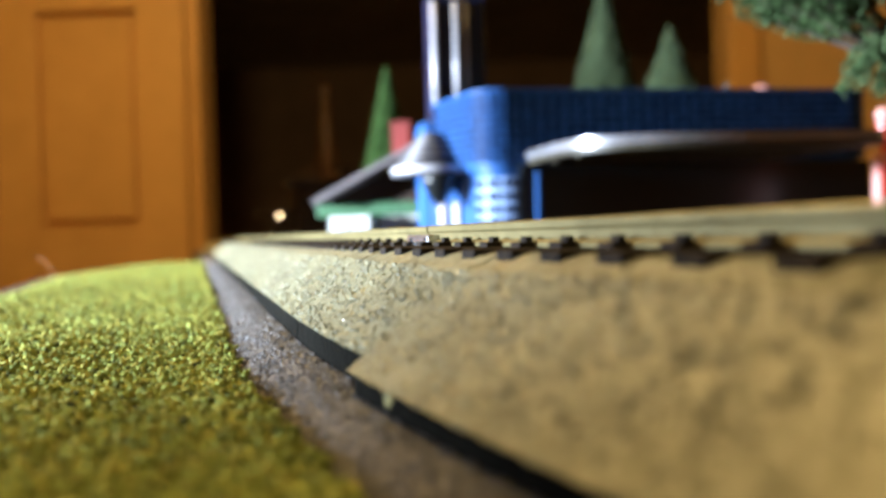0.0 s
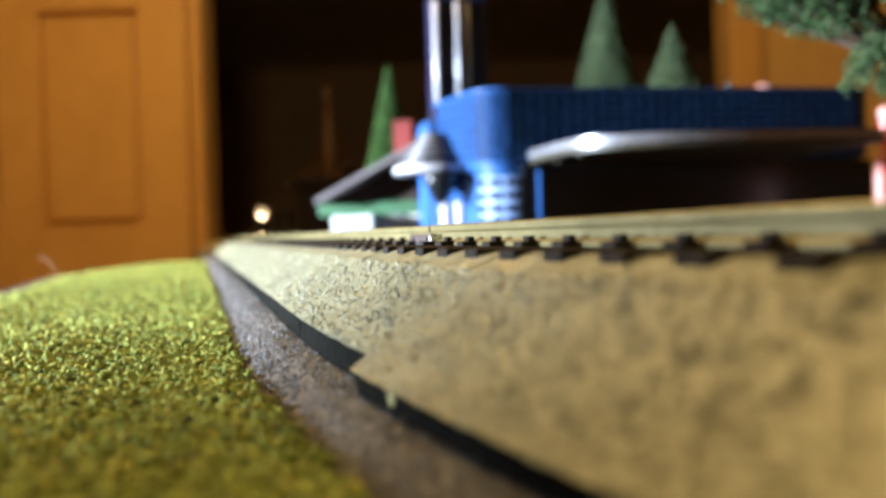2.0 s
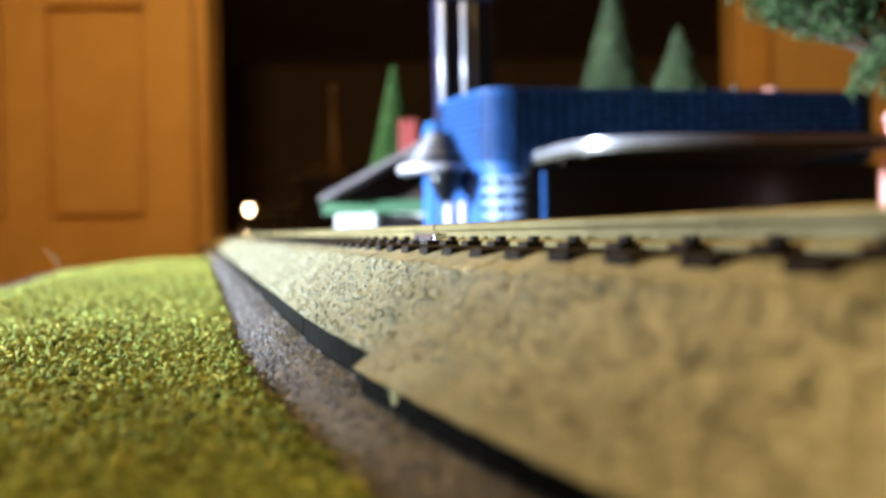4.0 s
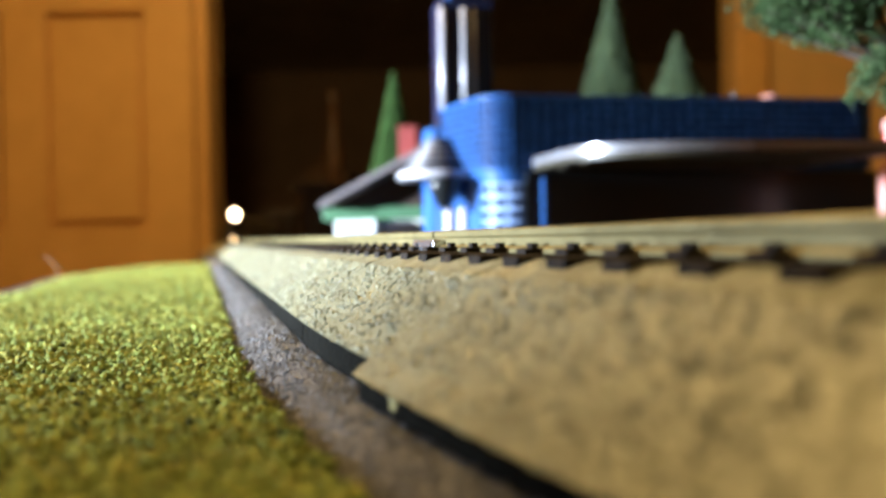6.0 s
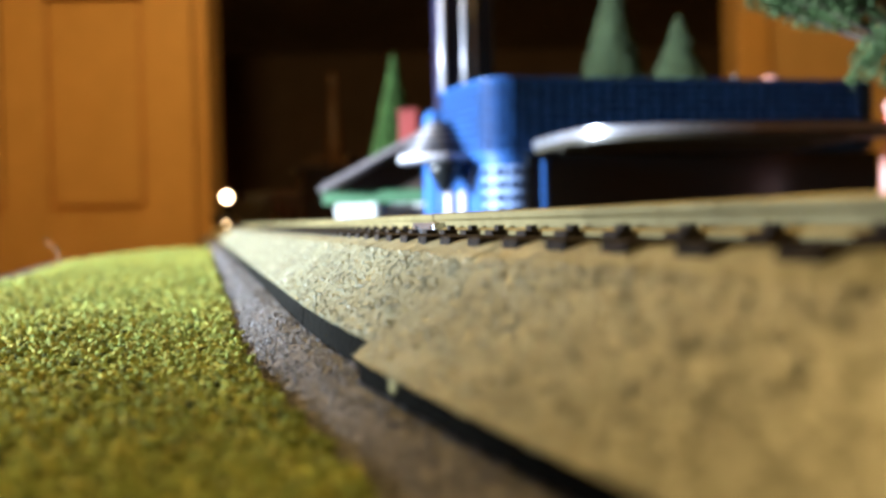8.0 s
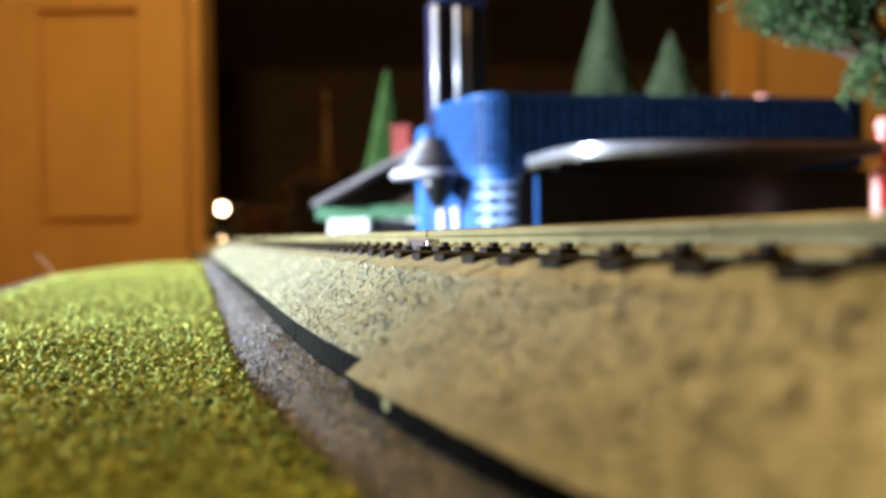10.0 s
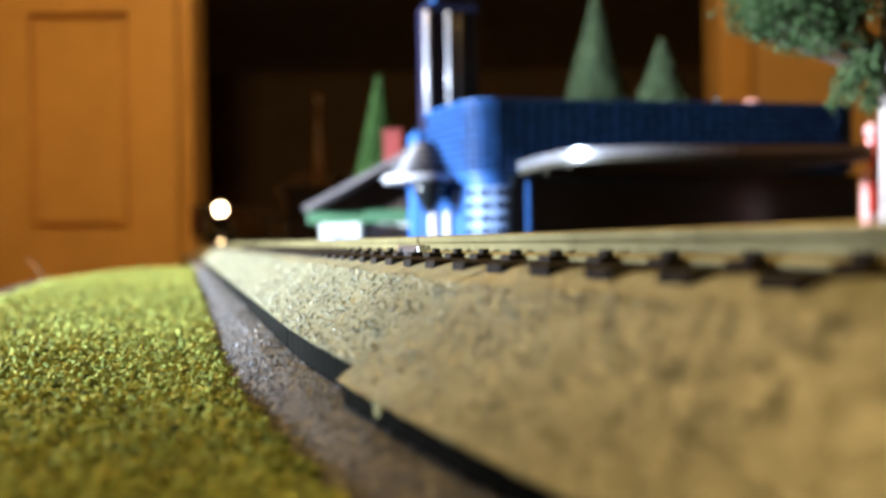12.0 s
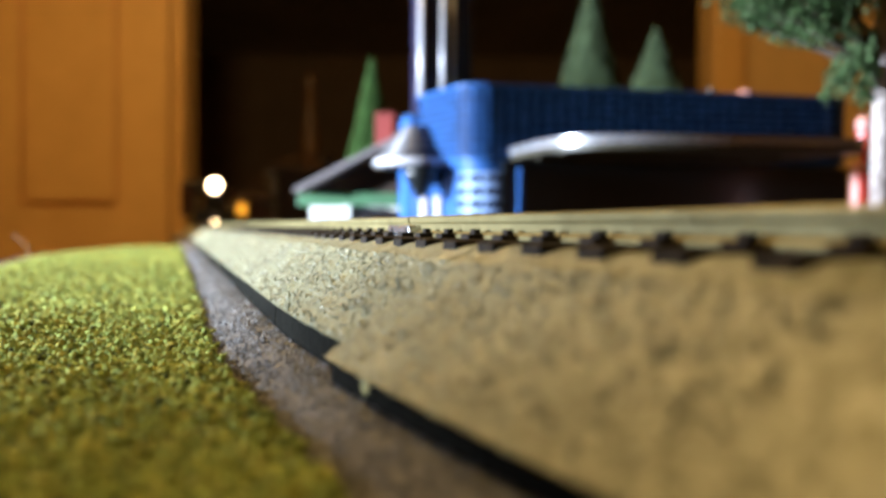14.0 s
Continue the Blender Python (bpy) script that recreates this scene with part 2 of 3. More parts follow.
structure("floor", box(6.4, 11.2, 0.05, (0, 2.7, FLOOR - 0.05)), M["floor"], "brown carpeted floor of the dim room", "floor")
structure("ceiling", box(6.4, 11.2, 0.05, (0, 2.7, CEILING)), M["ceiling"], "plain off-white ceiling of the room", "ceiling")
structure("wall_west", box(0.1, 11.2, CEILING - FLOOR, (-3.1, 2.7, FLOOR)), M["wall"], "plain warm-lit painted side wall")
structure("wall_east", box(0.1, 11.2, CEILING - FLOOR, (3.1, 2.7, FLOOR)), M["wall"], "plain warm-lit painted side wall")
structure("wall_south", box(6.1, 0.1, CEILING - FLOOR, (0, -2.8, FLOOR)), M["wall"], "plain warm-lit painted end wall")
OPEN_L, OPEN_R, LINTEL = -0.622, 0.762, 1.41
structure("wall_north_a", box(OPEN_L + 3.05, 0.12, CEILING - FLOOR, ((OPEN_L - 3.05) / 2, WALL + 0.06, FLOOR)), M["wall"], "painted wall beside the dark doorway, warm light")
structure("wall_north_b", box(3.05 - OPEN_R, 0.12, CEILING - FLOOR, ((OPEN_R + 3.05) / 2, WALL + 0.06, FLOOR)), M["wall"], "painted wall beside the dark doorway, warm light")
structure("wall_north_c", box(OPEN_R - OPEN_L, 0.12, CEILING - LINTEL, ((OPEN_L + OPEN_R) / 2, WALL + 0.06, LINTEL)), M["wall"], "painted wall over the wide dark doorway")
structure("wall_far", box(6.1, 0.1, CEILING - FLOOR, (0, 8.2, FLOOR)), M["void"], "dark brown wall of the unlit room beyond")
for k, x in enumerate((OPEN_L, OPEN_R)):
    w = 0.047 if k == 0 else 0.085
    cx = x - w / 2 if k == 0 else x + w / 2
    structure("trim_%d" % (k + 1), box(w, 0.022, LINTEL - FLOOR, (cx, WALL - 0.011, FLOOR), 0.006), M["doorwood"], "varnished wooden casing of the dark doorway", "trim")


def panelled_door(cx, w, z0, h):
    """A six-panel door leaf folded back flat on the wall."""
    ob = thing("door_1", pose(cx, WALL - 0.05, z0), "varnished pine six-panel door folded back against the wall", "door", kind="structure")
    stile, mid, thick = 0.122, 0.112, 0.036
    pw = (w - 2 * stile - mid) / 2
    rails = [(0.0, 0.22), (0.784, 0.20), (1.535, 0.12), (h - 0.13, 0.13)]
    for x in (-w / 2 + stile / 2, w / 2 - stile / 2):
        part("stile", box(stile, thick, h, (x, 0, 0), 0.003), M["doorwood"], ob)
    for z, rh in rails:
        part("rail", box(w - 2 * stile, thick - 0.001, rh, (0, 0, z), 0.003), M["doorwood"], ob)
    for (z, rh), (z2, _) in zip(rails, rails[1:]):
        lo, hi = z + rh, z2
        part("muntin", box(mid, thick - 0.002, hi - lo, (0, 0, lo), 0.003), M["doorwood"], ob)
        for x in (-(mid + pw) / 2, (mid + pw) / 2):
            bm = box(pw, 0.006, hi - lo, (x, 0.013, lo))
            box(pw - 0.030, 0.024, hi - lo - 0.030, (x, 0.0, lo + 0.015), 0.003, bm)
            part("panel", bm, M["doorwood"], ob)
    part("knob", lathe([(0.002, 0), (0.012, 0.004), (0.012, 0.03), (0.028, 0.045), (0.03, 0.06), (0.02, 0.072), (0.002, 0.075)], 20), M["steel"], ob, "worn metal knob", True, pose(-w / 2 + 0.06, -0.018, 0.93, 90))
    return ob


panelled_door(-1.083, 0.866, FLOOR + 0.004, 2.03)

# a wooden stand in the dark room
ob = thing("wooden_stand", pose(-0.352, 2.95, FLOOR), "dim varnished wooden stand in the unlit room", "stand")
part("post", lathe([(0.024, 0.0), (0.024, 0.5), (0.018, 0.52), (0.028, 0.6), (0.02, 0.7), (0.016, 1.05), (0.026, 1.1), (0.03, 1.2), (0.018, 1.28), (0.014, 1.36), (0.02, 1.39), (0.004, 1.42)], 20), M["stand"], ob, "", True)
for k in range(4):
    a = radians(90 * k + 20)
    part("foot", rod(0.014, 0.01, (0.02 * math.cos(a), 0.02 * math.sin(a), 0.05), (0.2 * math.cos(a), 0.2 * math.sin(a), 0.012), 8), M["stand"], ob)
for k in range(3):
    a = radians(120 * k - 40)
    part("hook", rod(0.009, 0.006, (0.012 * math.cos(a), 0.012 * math.sin(a), 1.15), (0.09 * math.cos(a), 0.09 * math.sin(a), 1.08 + 0.03 * k), 8), M["stand"], ob)

# the fittings that give the light
ob = thing("ceiling_lamp", pose(*CEIL), "warm glass ceiling lamp over the layout", "lamp")
part("stem", rod(0.006, 0.006, (0, 0, 0.07), (0, 0, CEILING - CEIL[2])), M["steel"], ob)
part("rose", rod(0.05, 0.04, (0, 0, CEILING - CEIL[2] - 0.018), (0, 0, CEILING - CEIL[2])), M["steel"], ob)
ob = thing("work_lamp", pose(COOL[0], COOL[1], -0.012), "cool-white work lamp on a stand beside the layout", "lamp")
LAMP_Z = COOL[2] + 0.012
part("pole", rod(0.006, 0.006, (-0.09, 0, FLOOR + 0.012), (-0.09, 0, LAMP_Z - 0.004)), M["steel"], ob)
part("base", rod(0.11, 0.1, (-0.09, 0, FLOOR + 0.012), (-0.09, 0, FLOOR + 0.03), 24), M["dark"], ob)
part("shade", rod(0.02, 0.05, (-0.1, 0, LAMP_Z), (-0.052, 0, LAMP_Z), 24), M["dark"], ob)

# ---- the board ----
left = [(-0.050, -0.25), (-0.052, 0.0), (-0.092, 0.13), (-0.124, 0.262), (-0.150, 0.352), (-0.160, 0.42), (-0.1585, 0.475), (-0.150, 0.505), (-0.137, 0.513)]
far = [on_track(s, -0.034)[:2] for s in np.linspace(0.44, 1.9, 40)]
outline = left + far + [(0.9, far[-1][1]), (0.9, -0.25)]
structure("ground", prism(outline[::-1], -0.02, -0.0006), M["board"], "brown painted board of the model railway layout", "board")
inner = [(x * 0.97 + 0.012, y) for x, y in left] + [(x + 0.02, y - 0.01) for x, y in far[:-2]] + [(0.86, far[-3][1]), (0.86, -0.21)]
structure("bench", prism(inner[::-1], FLOOR, -0.021), M["dark"], "dark closed bench under the layout board", "bench")

# underlay of grey foam along the track
stops = list(np.linspace(-0.29, -0.02, 90)) + list(np.linspace(-0.019, 0.2, 160)) + list(np.linspace(0.21, STRAIGHT + 0.9, 150))
prof_foam = [(-0.0295, -0.0006), (-0.0292, 0.0002), (-0.0282, 0.0008), (-0.027, 0.0013), (-0.0258, 0.0018), (-0.0246, 0.0019), (-0.0235, 0.0019), (-0.02, 0.0019), (0.02, 0.0019), (0.0275, 0.0012), (0.0295, -0.0006)]
v, f = sweep(prof_foam, stops, 0.00012, 0.0008)
ob = tagged(part("underlay", mesh_from("underlay", v, f, M["foam"], True)), "speckled grey foam underlay strip beneath the model track", "track underlay", kind="structure")

# turf beside the track: a soft mat and its fibres
rng = np.random.default_rng(4)
turf_line = [on_track(s, -0.0294)[:2] for s in np.linspace(-0.16, 0.43, 80)]
lx = np.array([p[0] for p in left]); ly = np.array([p[1] for p in left])
tx = np.array([p[0] for p in turf_line]); ty = np.array([p[1] for p in turf_line])


def turf_height(x, y):
    g = np.interp(y, ly, lx)
    edge = np.clip((x - g) / 0.02, 0, 1)
    far_edge = np.clip((0.512 - y) / 0.03, 0, 1)
    return 0.0002 * (np.sin(x * 90) * np.cos(y * 61)) - 0.003 * ((1 - edge) ** 2) - 0.003 * (1 - far_edge) ** 2


rows, cols = 140, 60
yy = np.linspace(-0.05, 0.512, rows)
verts, faces = [], []
for y in yy:
    a, b = float(np.interp(y, ly, lx)), float(np.interp(y, ty, tx))
    for c in range(cols):
        x = a + (b - a) * c / (cols - 1)
        verts.append((x, y, 0.0002 + float(turf_height(x, y)) + 0.0004 * noise.noise(Vector((x * 700, y * 700, 0)))))
for r in range(rows - 1):
    for c in range(cols - 1):
        a = r * cols + c
        faces.append((a, a + 1, a + cols + 1, a + cols))
turf = tagged(part("grass_mat", mesh_from("grass_mat", verts, faces, M["turf"], True)), "olive-green model grass mat along the track", "grass", kind="stuff")
n = 150000
y = 0.022 * (0.512 / 0.022) ** rng.uniform(0, 1, n)
y = np.where(rng.uniform(0, 1, n) < 0.12, rng.uniform(0.2, 0.511, n), y)
a, b = np.interp(y, ly, lx), np.interp(y, ty, tx)
x = a + (b - a) * rng.uniform(0, 1, n) ** 0.8
keep = np.abs(x) < 0.06 + 0.62 * y
x, y = x[keep], y[keep]
x += rng.normal(0, 0.00035, len(x)) * (x > np.interp(y, ty, tx) - 0.002)
size = rng.uniform(0.00018, 0.0004, len(x)) * (0.85 + 1.7 * y)
z = turf_height(x, y) + rng.uniform(0.0001, 0.0009, len(x))
me = crumbs("grass_fibres", np.stack([x, y, z], 1), size, [M["crumb_a"], M["crumb_b"], M["crumb_c"]], [0.62, 0.29, 0.09], rng, 0.6)
tagged(part("grass_fibres", me), "loose yellow-green turf crumbs covering the grass mat", "grass", kind="stuff")

# ---- track ----
SLEEPER_GAP = 0.0065
LIP_STEP = -0.0335  # the lower edge of the ballast steps back from here on
RAIL_TOP, SLEEPER_TOP = 0.0128, 0.0108


def sleeper_mesh():
    bm = box(0.0294, 0.0026, SLEEPER_TOP - 0.0085, (0, 0, 0.0085), 0.0002)
    return bm


sl = sleeper_mesh()
SLEEPER = bpy.data.meshes.new("sleeper")
sl.to_mesh(SLEEPER); sl.free(); SLEEPER.materials.append(M["sleeper"])
bm = box(0.0019, 0.0018, 0.0005, (-0.0013, 0, 0), 0.0001)
box(0.0019, 0.0018, 0.0005, (0.0013, 0, 0), 0.0001, bm)
box(0.0006, 0.0010, 0.0009, (-0.0013, 0, 0), 0.0001, bm)
box(0.0006, 0.0010, 0.0009, (0.0013, 0, 0), 0.0001, bm)
CHAIR = bpy.data.meshes.new("rail_chair")
bm.to_mesh(CHAIR); bm.free(); CHAIR.materials.append(M["sleeper"])


def rail_profile(side):
    z0, h = SLEEPER_TOP, RAIL_TOP - SLEEPER_TOP
    half = [(0.00105, 0), (0.00105, 0.0003), (0.00032, 0.0006), (0.00032, h - 0.0008), (0.00048, h - 0.0006), (0.0005, h - 0.00015), (0.0003, h)]
    return [(side + a, z0 + b) for a, b in half] + [(side - a, z0 + b) for a, b in half[::-1]]


def track_section(s0, s1, near):
    label = "curved model track on a moulded grey ballast bed" if s0 < 0 or s0 >= STRAIGHT - 0.01 else "straight model track on a moulded grey ballast bed"
    ob = thing("track_section", Matrix.Identity(4), label, "model track", "sections of model track")
    fine = near
    step = 0.0007 if fine else 0.006
    stops = list(np.arange(s0 + 0.00015, s1 - 0.0001, step)) + [s1 - 0.00015]
    if fine:
        stops = [s0 + 0.00015] + [q for q in np.arange(-0.1, 0.1, 0.0003) if s0 + 0.0002 < q < s1 - 0.0002] + [q for q in stops[1:] if abs(q) > 0.1]
        stops.sort()
    m = 34 if fine else 5
    top = [(-0.0153, 0.0099), (-0.0143, 0.0103), (-0.0132, 0.0106)] + [(-0.0115 + 0.023 * k / (12 if fine else 4), 0.0106) for k in range(13 if fine else 5)] + [(0.0132, 0.0105), (0.0143, 0.0101), (0.0153, 0.0097)]
    beds = [([q for q in stops if q < LIP_STEP], -0.0248, 0.0035), ([q for q in stops if q >= LIP_STEP], -0.0234, 0.0043)]
    for run_of, lip, foot in beds:
        if len(run_of) < 2:
            continue
        slope = [(lip + (-0.0162 - lip) * k / m, foot + (0.0096 - foot) * k / m) for k in range(m + 1)]
        prof = [(lip + 0.003, max(0.0019, foot - 0.0012)), (lip + 0.0003, foot - 0.0002)] + slope + top + [(-a, b) for a, b in slope[::-1]] + [(0.0246, 0.0019)]
        # strip below the lip, its colour painted as dark as the shade there
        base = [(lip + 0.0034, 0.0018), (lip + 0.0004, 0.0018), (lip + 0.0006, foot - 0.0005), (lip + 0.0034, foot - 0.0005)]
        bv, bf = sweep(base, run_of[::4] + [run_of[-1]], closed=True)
        part("base_edge", mesh_from("base_edge", bv, bf, M["lipshade"]), None, ob, "near-black strip below the ballast lip, shade put into its colour")
        v, f = sweep(prof, run_of, 0.00018 if fine else 0.0001, 0.0004)
        n = len(prof)
        f.append(tuple(range(n)))
        f.append(tuple(range((len(run_of) - 1) * n, len(run_of) * n))[::-1])
        part("roadbed", mesh_from("roadbed", v, f, M["roadbed"]), None, ob, "speckled grey moulded ballast with sloping shoulders")
    for side in (-0.00875, 0.00875):
        v, f = sweep(rail_profile(side), list(np.linspace(s0 + 0.0003, s1 - 0.0003, 60)), closed=True)
        part("rail", mesh_from("rail", v, f, M["rail"]), None, ob, "bright nickel-silver rail")
        x, y, h = on_track(s0 + 0.0006, side)
        part("rail_joiner", box(0.0030, 0.0095, 0.0012, (0, 0, 0), 0.0002), M["chrome"], ob, m=pose(x, y, SLEEPER_TOP - 0.0001, 0, 0, math.degrees(h)))
    s = s0 + SLEEPER_GAP * 0.5
    while s < s1:
        x, y, h = on_track(s)
        o = part("sleeper", SLEEPER, None, ob, m=pose(x, y, 0, 0, 0, math.degrees(h)))
        if s < 0.3:
            for side in (-0.00875, 0.00875):
                part("rail_chair", CHAIR, None, o, m=pose(side, 0, SLEEPER_TOP - 0.0001))
        s += SLEEPER_GAP
    return ob


joints = [-0.234, 0.0, 0.2413, 0.4825, 0.7237, 0.965, 1.2, 1.44, 1.68]
for s0, s1 in zip(joints, joints[1:]):
    track_section(s0, s1, s1 < 0.3)

# loose grit on the shoulders and on the underlay
rng = np.random.default_rng(9)
spots, sizes = [], []
for k in range(5200):
    q = 0.022 * (0.42 / 0.022) ** rng.uniform(0, 1)
    st = q - 0.09
    k2 = rng.uniform(0, 1)
    x, y, _ = on_track(st, (-0.0245 if st < LIP_STEP else -0.0233) + (0.0083 if st < LIP_STEP else 0.0071) * k2)
    spots.append((x, y, (0.0036 + 0.0060 * k2) if st < LIP_STEP else (0.0044 + 0.0052 * k2)))
    sizes.append(rng.uniform(0.00009, 0.00024) * (0.8 + 1.5 * q))
tagged(part("ballast_grit", crumbs("ballast_grit", np.array(spots), np.array(sizes), [M["grit"], M["roadbed"]], [0.25, 0.75], rng, 0.5)), "fine loose grit stuck on the ballast shoulder", "grit", kind="stuff")
spots, sizes = [], []
for k in range(9000):
    q = 0.022 * (0.40 / 0.022) ** rng.uniform(0, 1)
    k2 = rng.uniform(0, 1)
    x, y, _ = on_track(q - 0.09, -0.0293 + 0.0062 * k2)
    spots.append((x, y, 0.00004 + float(np.interp(-0.0293 + 0.0062 * k2, [a for a, _ in prof_foam[:7]], [b for _, b in prof_foam[:7]]))))
    sizes.append(rng.uniform(0.00008, 0.0002) * (0.8 + 1.5 * q))
tagged(part("underlay_grit", crumbs("underlay_grit", np.array(spots), np.array(sizes), [M["foamgrit"], M["foam"]], [0.3, 0.7], rng, 0.5)), "fine glinting grit on the grey underlay", "grit", kind="stuff")

# ---- the blue building ----
TURN = 11.0  # its front turns this many degrees
BLUE = pose(0.0158, 0.357, 0, 0, 0, TURN)
BW, BD = 0.166, 0.056
LEAN = math.tan(radians(13))  # the side wall runs off square


def plan(inset, r, n=8):
    """Rounded outline of the building, grown by -inset, counter-clockwise from the front right."""
    corners = [Vector((BW - inset, inset)), Vector((BW - inset, BD - inset)), Vector((-BD * LEAN + inset, BD - inset)), Vector((inset, inset))]
    pts = []
    for k, c in enumerate(corners):
        a, b = (corners[k - 1] - c).normalized(), (corners[(k + 1) % 4] - c).normalized()
        half = a.angle(b) / 2
        cut = r / math.tan(half)
        centre = c + (a + b).normalized() * (r / math.sin(half))
        p, q = c + a * cut - centre, c + b * cut - centre
        a0, a1 = math.atan2(p.y, p.x), math.atan2(q.y, q.x)
        a1 += 2 * math.pi if a1 < a0 else 0
        for j in range(n + 1):
            w = a0 + (a1 - a0) * j / n
            pts.append((centre.x + r * math.cos(w), centre.y + r * math.sin(w)))
    return pts


def rounded(x0, y0, x1, y1, r, n=8):
    """Plan outline of a rectangle with rounded corners, counter-clockwise."""
    pts = []
    for cx, cy, a0 in ((x1 - r, y0 + r, -90), (x1 - r, y1 - r, 0), (x0 + r, y1 - r, 90), (x0 + r, y0 + r, 180)):
        for k in range(n + 1):
            a = radians(a0 + 90 * k / n)
            pts.append((cx + r * math.cos(a), cy + r * math.sin(a)))
    return pts


def along(chain, d):
    """Place and direction at distance d along an open chain of points."""
    for a, b in zip(chain, chain[1:]):
        l = (b - a).length
        if d <= l:
            return a + (b - a) * (d / l), (b - a).normalized()
        d -= l
    return None, None


def blue_building():
    ob = thing("filling_station", BLUE, "blue-tiled rounded filling station with chrome pylon and canopy, dark windows", "building")
    PZ0, PZ1 = 0.0385, 0.0648
    part("wall", prism(plan(0.003, 0.011), -0.0005, PZ0 - 0.0015), M["blue"], ob, "glossy bright blue wall")
    core = plan(0, 0.012)
    part("parapet", prism(core, PZ0, PZ1), M["bluedark"], ob, "blue tiled parapet band")
    part("coping", prism(plan(-0.0008, 0.0125), PZ1, PZ1 + 0.0012), M["blue"], ob)
    part("corbel", prism(plan(0.0014, 0.011), PZ0 - 0.0015, PZ0), M["blue"], ob)
    # glazed tiles, row by row from the back of the side round to the end of the front
    n = 9
    chain = [Vector(p) for p in core[2 * n + n - 1:]] + [Vector(p) for p in core[:n]]
    rows = 9
    th = (PZ1 - PZ0) / rows
    BROAD, NARROW = 0.0049, 0.0031
    shapes = {}
    for width in (BROAD, NARROW):
        bm = box(width - 0.0010, 0.0011, th - 0.0012, (0, 0, 0), 0.00012)
        shapes[width] = bpy.data.meshes.new("tile")
        bm.to_mesh(shapes[width])
        bm.free()
        shapes[width].materials.append(M["blue"])
    total = sum((b - a).length for a, b in zip(chain, chain[1:]))
    side = (chain[1] - chain[0]).length
    arc = sum((b - a).length for a, b in zip(chain[1:10], chain[2:10]))
    d = 0.0004
    spots = []
    while d < total - 0.003:
        width = NARROW if side - 0.0025 < d < side + arc or d > total - 0.0165 else BROAD
        q, way = along(chain, d + width / 2)
        if q is None:
            break
        spots.append((q, way, width))
        d += width
    rest = bmesh.new()
    for row in range(rows):
        z = PZ0 + row * th + 0.00017
        for k, (q, way, width) in enumerate(spots):
            m = pose(q.x, q.y, z, 0, 0, math.degrees(math.atan2(way.y, way.x)))
            if k < 33:
                part("tile", shapes[width], None, ob, m=m)
            else:
                had = len(rest.verts)
                rest.from_mesh(shapes[width])
                rest.verts.ensure_lookup_table()
                bmesh.ops.transform(rest, matrix=m, verts=rest.verts[had:])
    tagged(part("tiling", rest, M["blueisle"], ob, "blue glazed tile courses"), kind="stuff")
    # broad forecourt canopy: its near end is swept back to the wall
    nose = [(0.018, 0.004), (0.0181, -0.02), (0.0188, -0.036), (0.0212, -0.0465), (0.0262, -0.0545), (0.035, -0.0612), (0.05, -0.0658), (0.08, -0.0684), (0.112, -0.0700)]
    edge = []
    for k in range(1, len(nose) - 2):
        a, b, c, d = (Vector(q) for q in nose[k - 1:k + 3])
        for j in range(7):
            u = j / 7
            edge.append(0.5 * (2 * b + (c - a) * u + (2 * a - 5 * b + 4 * c - d) * u * u + (3 * b - a - 3 * c + d) * u ** 3))

    def slab(grow, z0, z1):
        pts = [(0.018 - grow, 0.004)]
        for a, b in zip(edge, edge[1:]):
            out = Vector((a.y - b.y, b.x - a.x)).normalized() * -grow
            pts.append((a.x + out.x, a.y + out.y))
        pts += [(0.116, -0.0702 - grow), (0.1195, -0.0692 - grow * 0.7), (0.1215 + grow, -0.066), (0.1245 + grow, 0.0025), (0.06, 0.004)]
        return prism(pts, z0, z1)
    part("canopy", slab(0, 0.0372, 0.0388), M["brownband"], ob, "dull olive-brown canopy slab")
    part("canopy_edge", slab(0.0008, 0.0388, 0.0418), M["fascia"], ob, "polished chrome canopy edge")
    part("soffit_rib", box(0.082, 0.003, 0.0012, (0.063, -0.045, 0.0360), 0.0003), M["brownband"], ob)
    part("soffit_rib", box(0.082, 0.003, 0.0012, (0.063, -0.02, 0.0360), 0.0003), M["brownband"], ob)
    # dark shop front under the canopy
    part("window", box(BW - 0.018, 0.003, 0.0364, (BW / 2 + 0.006, 0.0015, 0.0005)), M["dark"], ob, "dark shop window")
    part("mullion", box(0.0018, 0.002, 0.034, (0.0215, -0.0008, 0.0005), 0.0002), M["blue"], ob)
    # glass-block corner window: pale curved grid and blue blocks
    cx, cy, r = 0.0135, 0.0142, 0.0132
    arc = [(cx + r * math.cos(radians(188 + 5.6 * k)), cy + r * math.sin(radians(188 + 5.6 * k))) for k in range(16)]
    win = part("window", prism(arc + [(cx, cy)], 0.0044, 0.0326), M["glassblock"], ob, "pale curved window grid")
    bm = box(0.0044, 0.0012, 0.0026, (0, 0, 0), 0.0003)
    BLOCK = bpy.data.meshes.new("glass_block")
    bm.to_mesh(BLOCK)
    bm.free()
    BLOCK.materials.append(M["bluedark"])
    for i in range(6):
        for k in range(3):
            a = radians(188 + 84 * (k + 0.5) / 3)
            part("glass_block", BLOCK, None, win, m=pose(cx + (r + 0.0001) * math.cos(a), cy + (r + 0.0001) * math.sin(a), 0.0045 + i * 0.0049, 0, 0, math.degrees(a) + 90))
    # side bay with two bright bars
    bay = part("bay", box(0.0185, 0.014, 0.0345, (0, 0.007, 0), 0.001), M["blue"], ob, "bright blue side bay", m=pose(-0.0062, 0.0275, 0, 0, 0, -28))
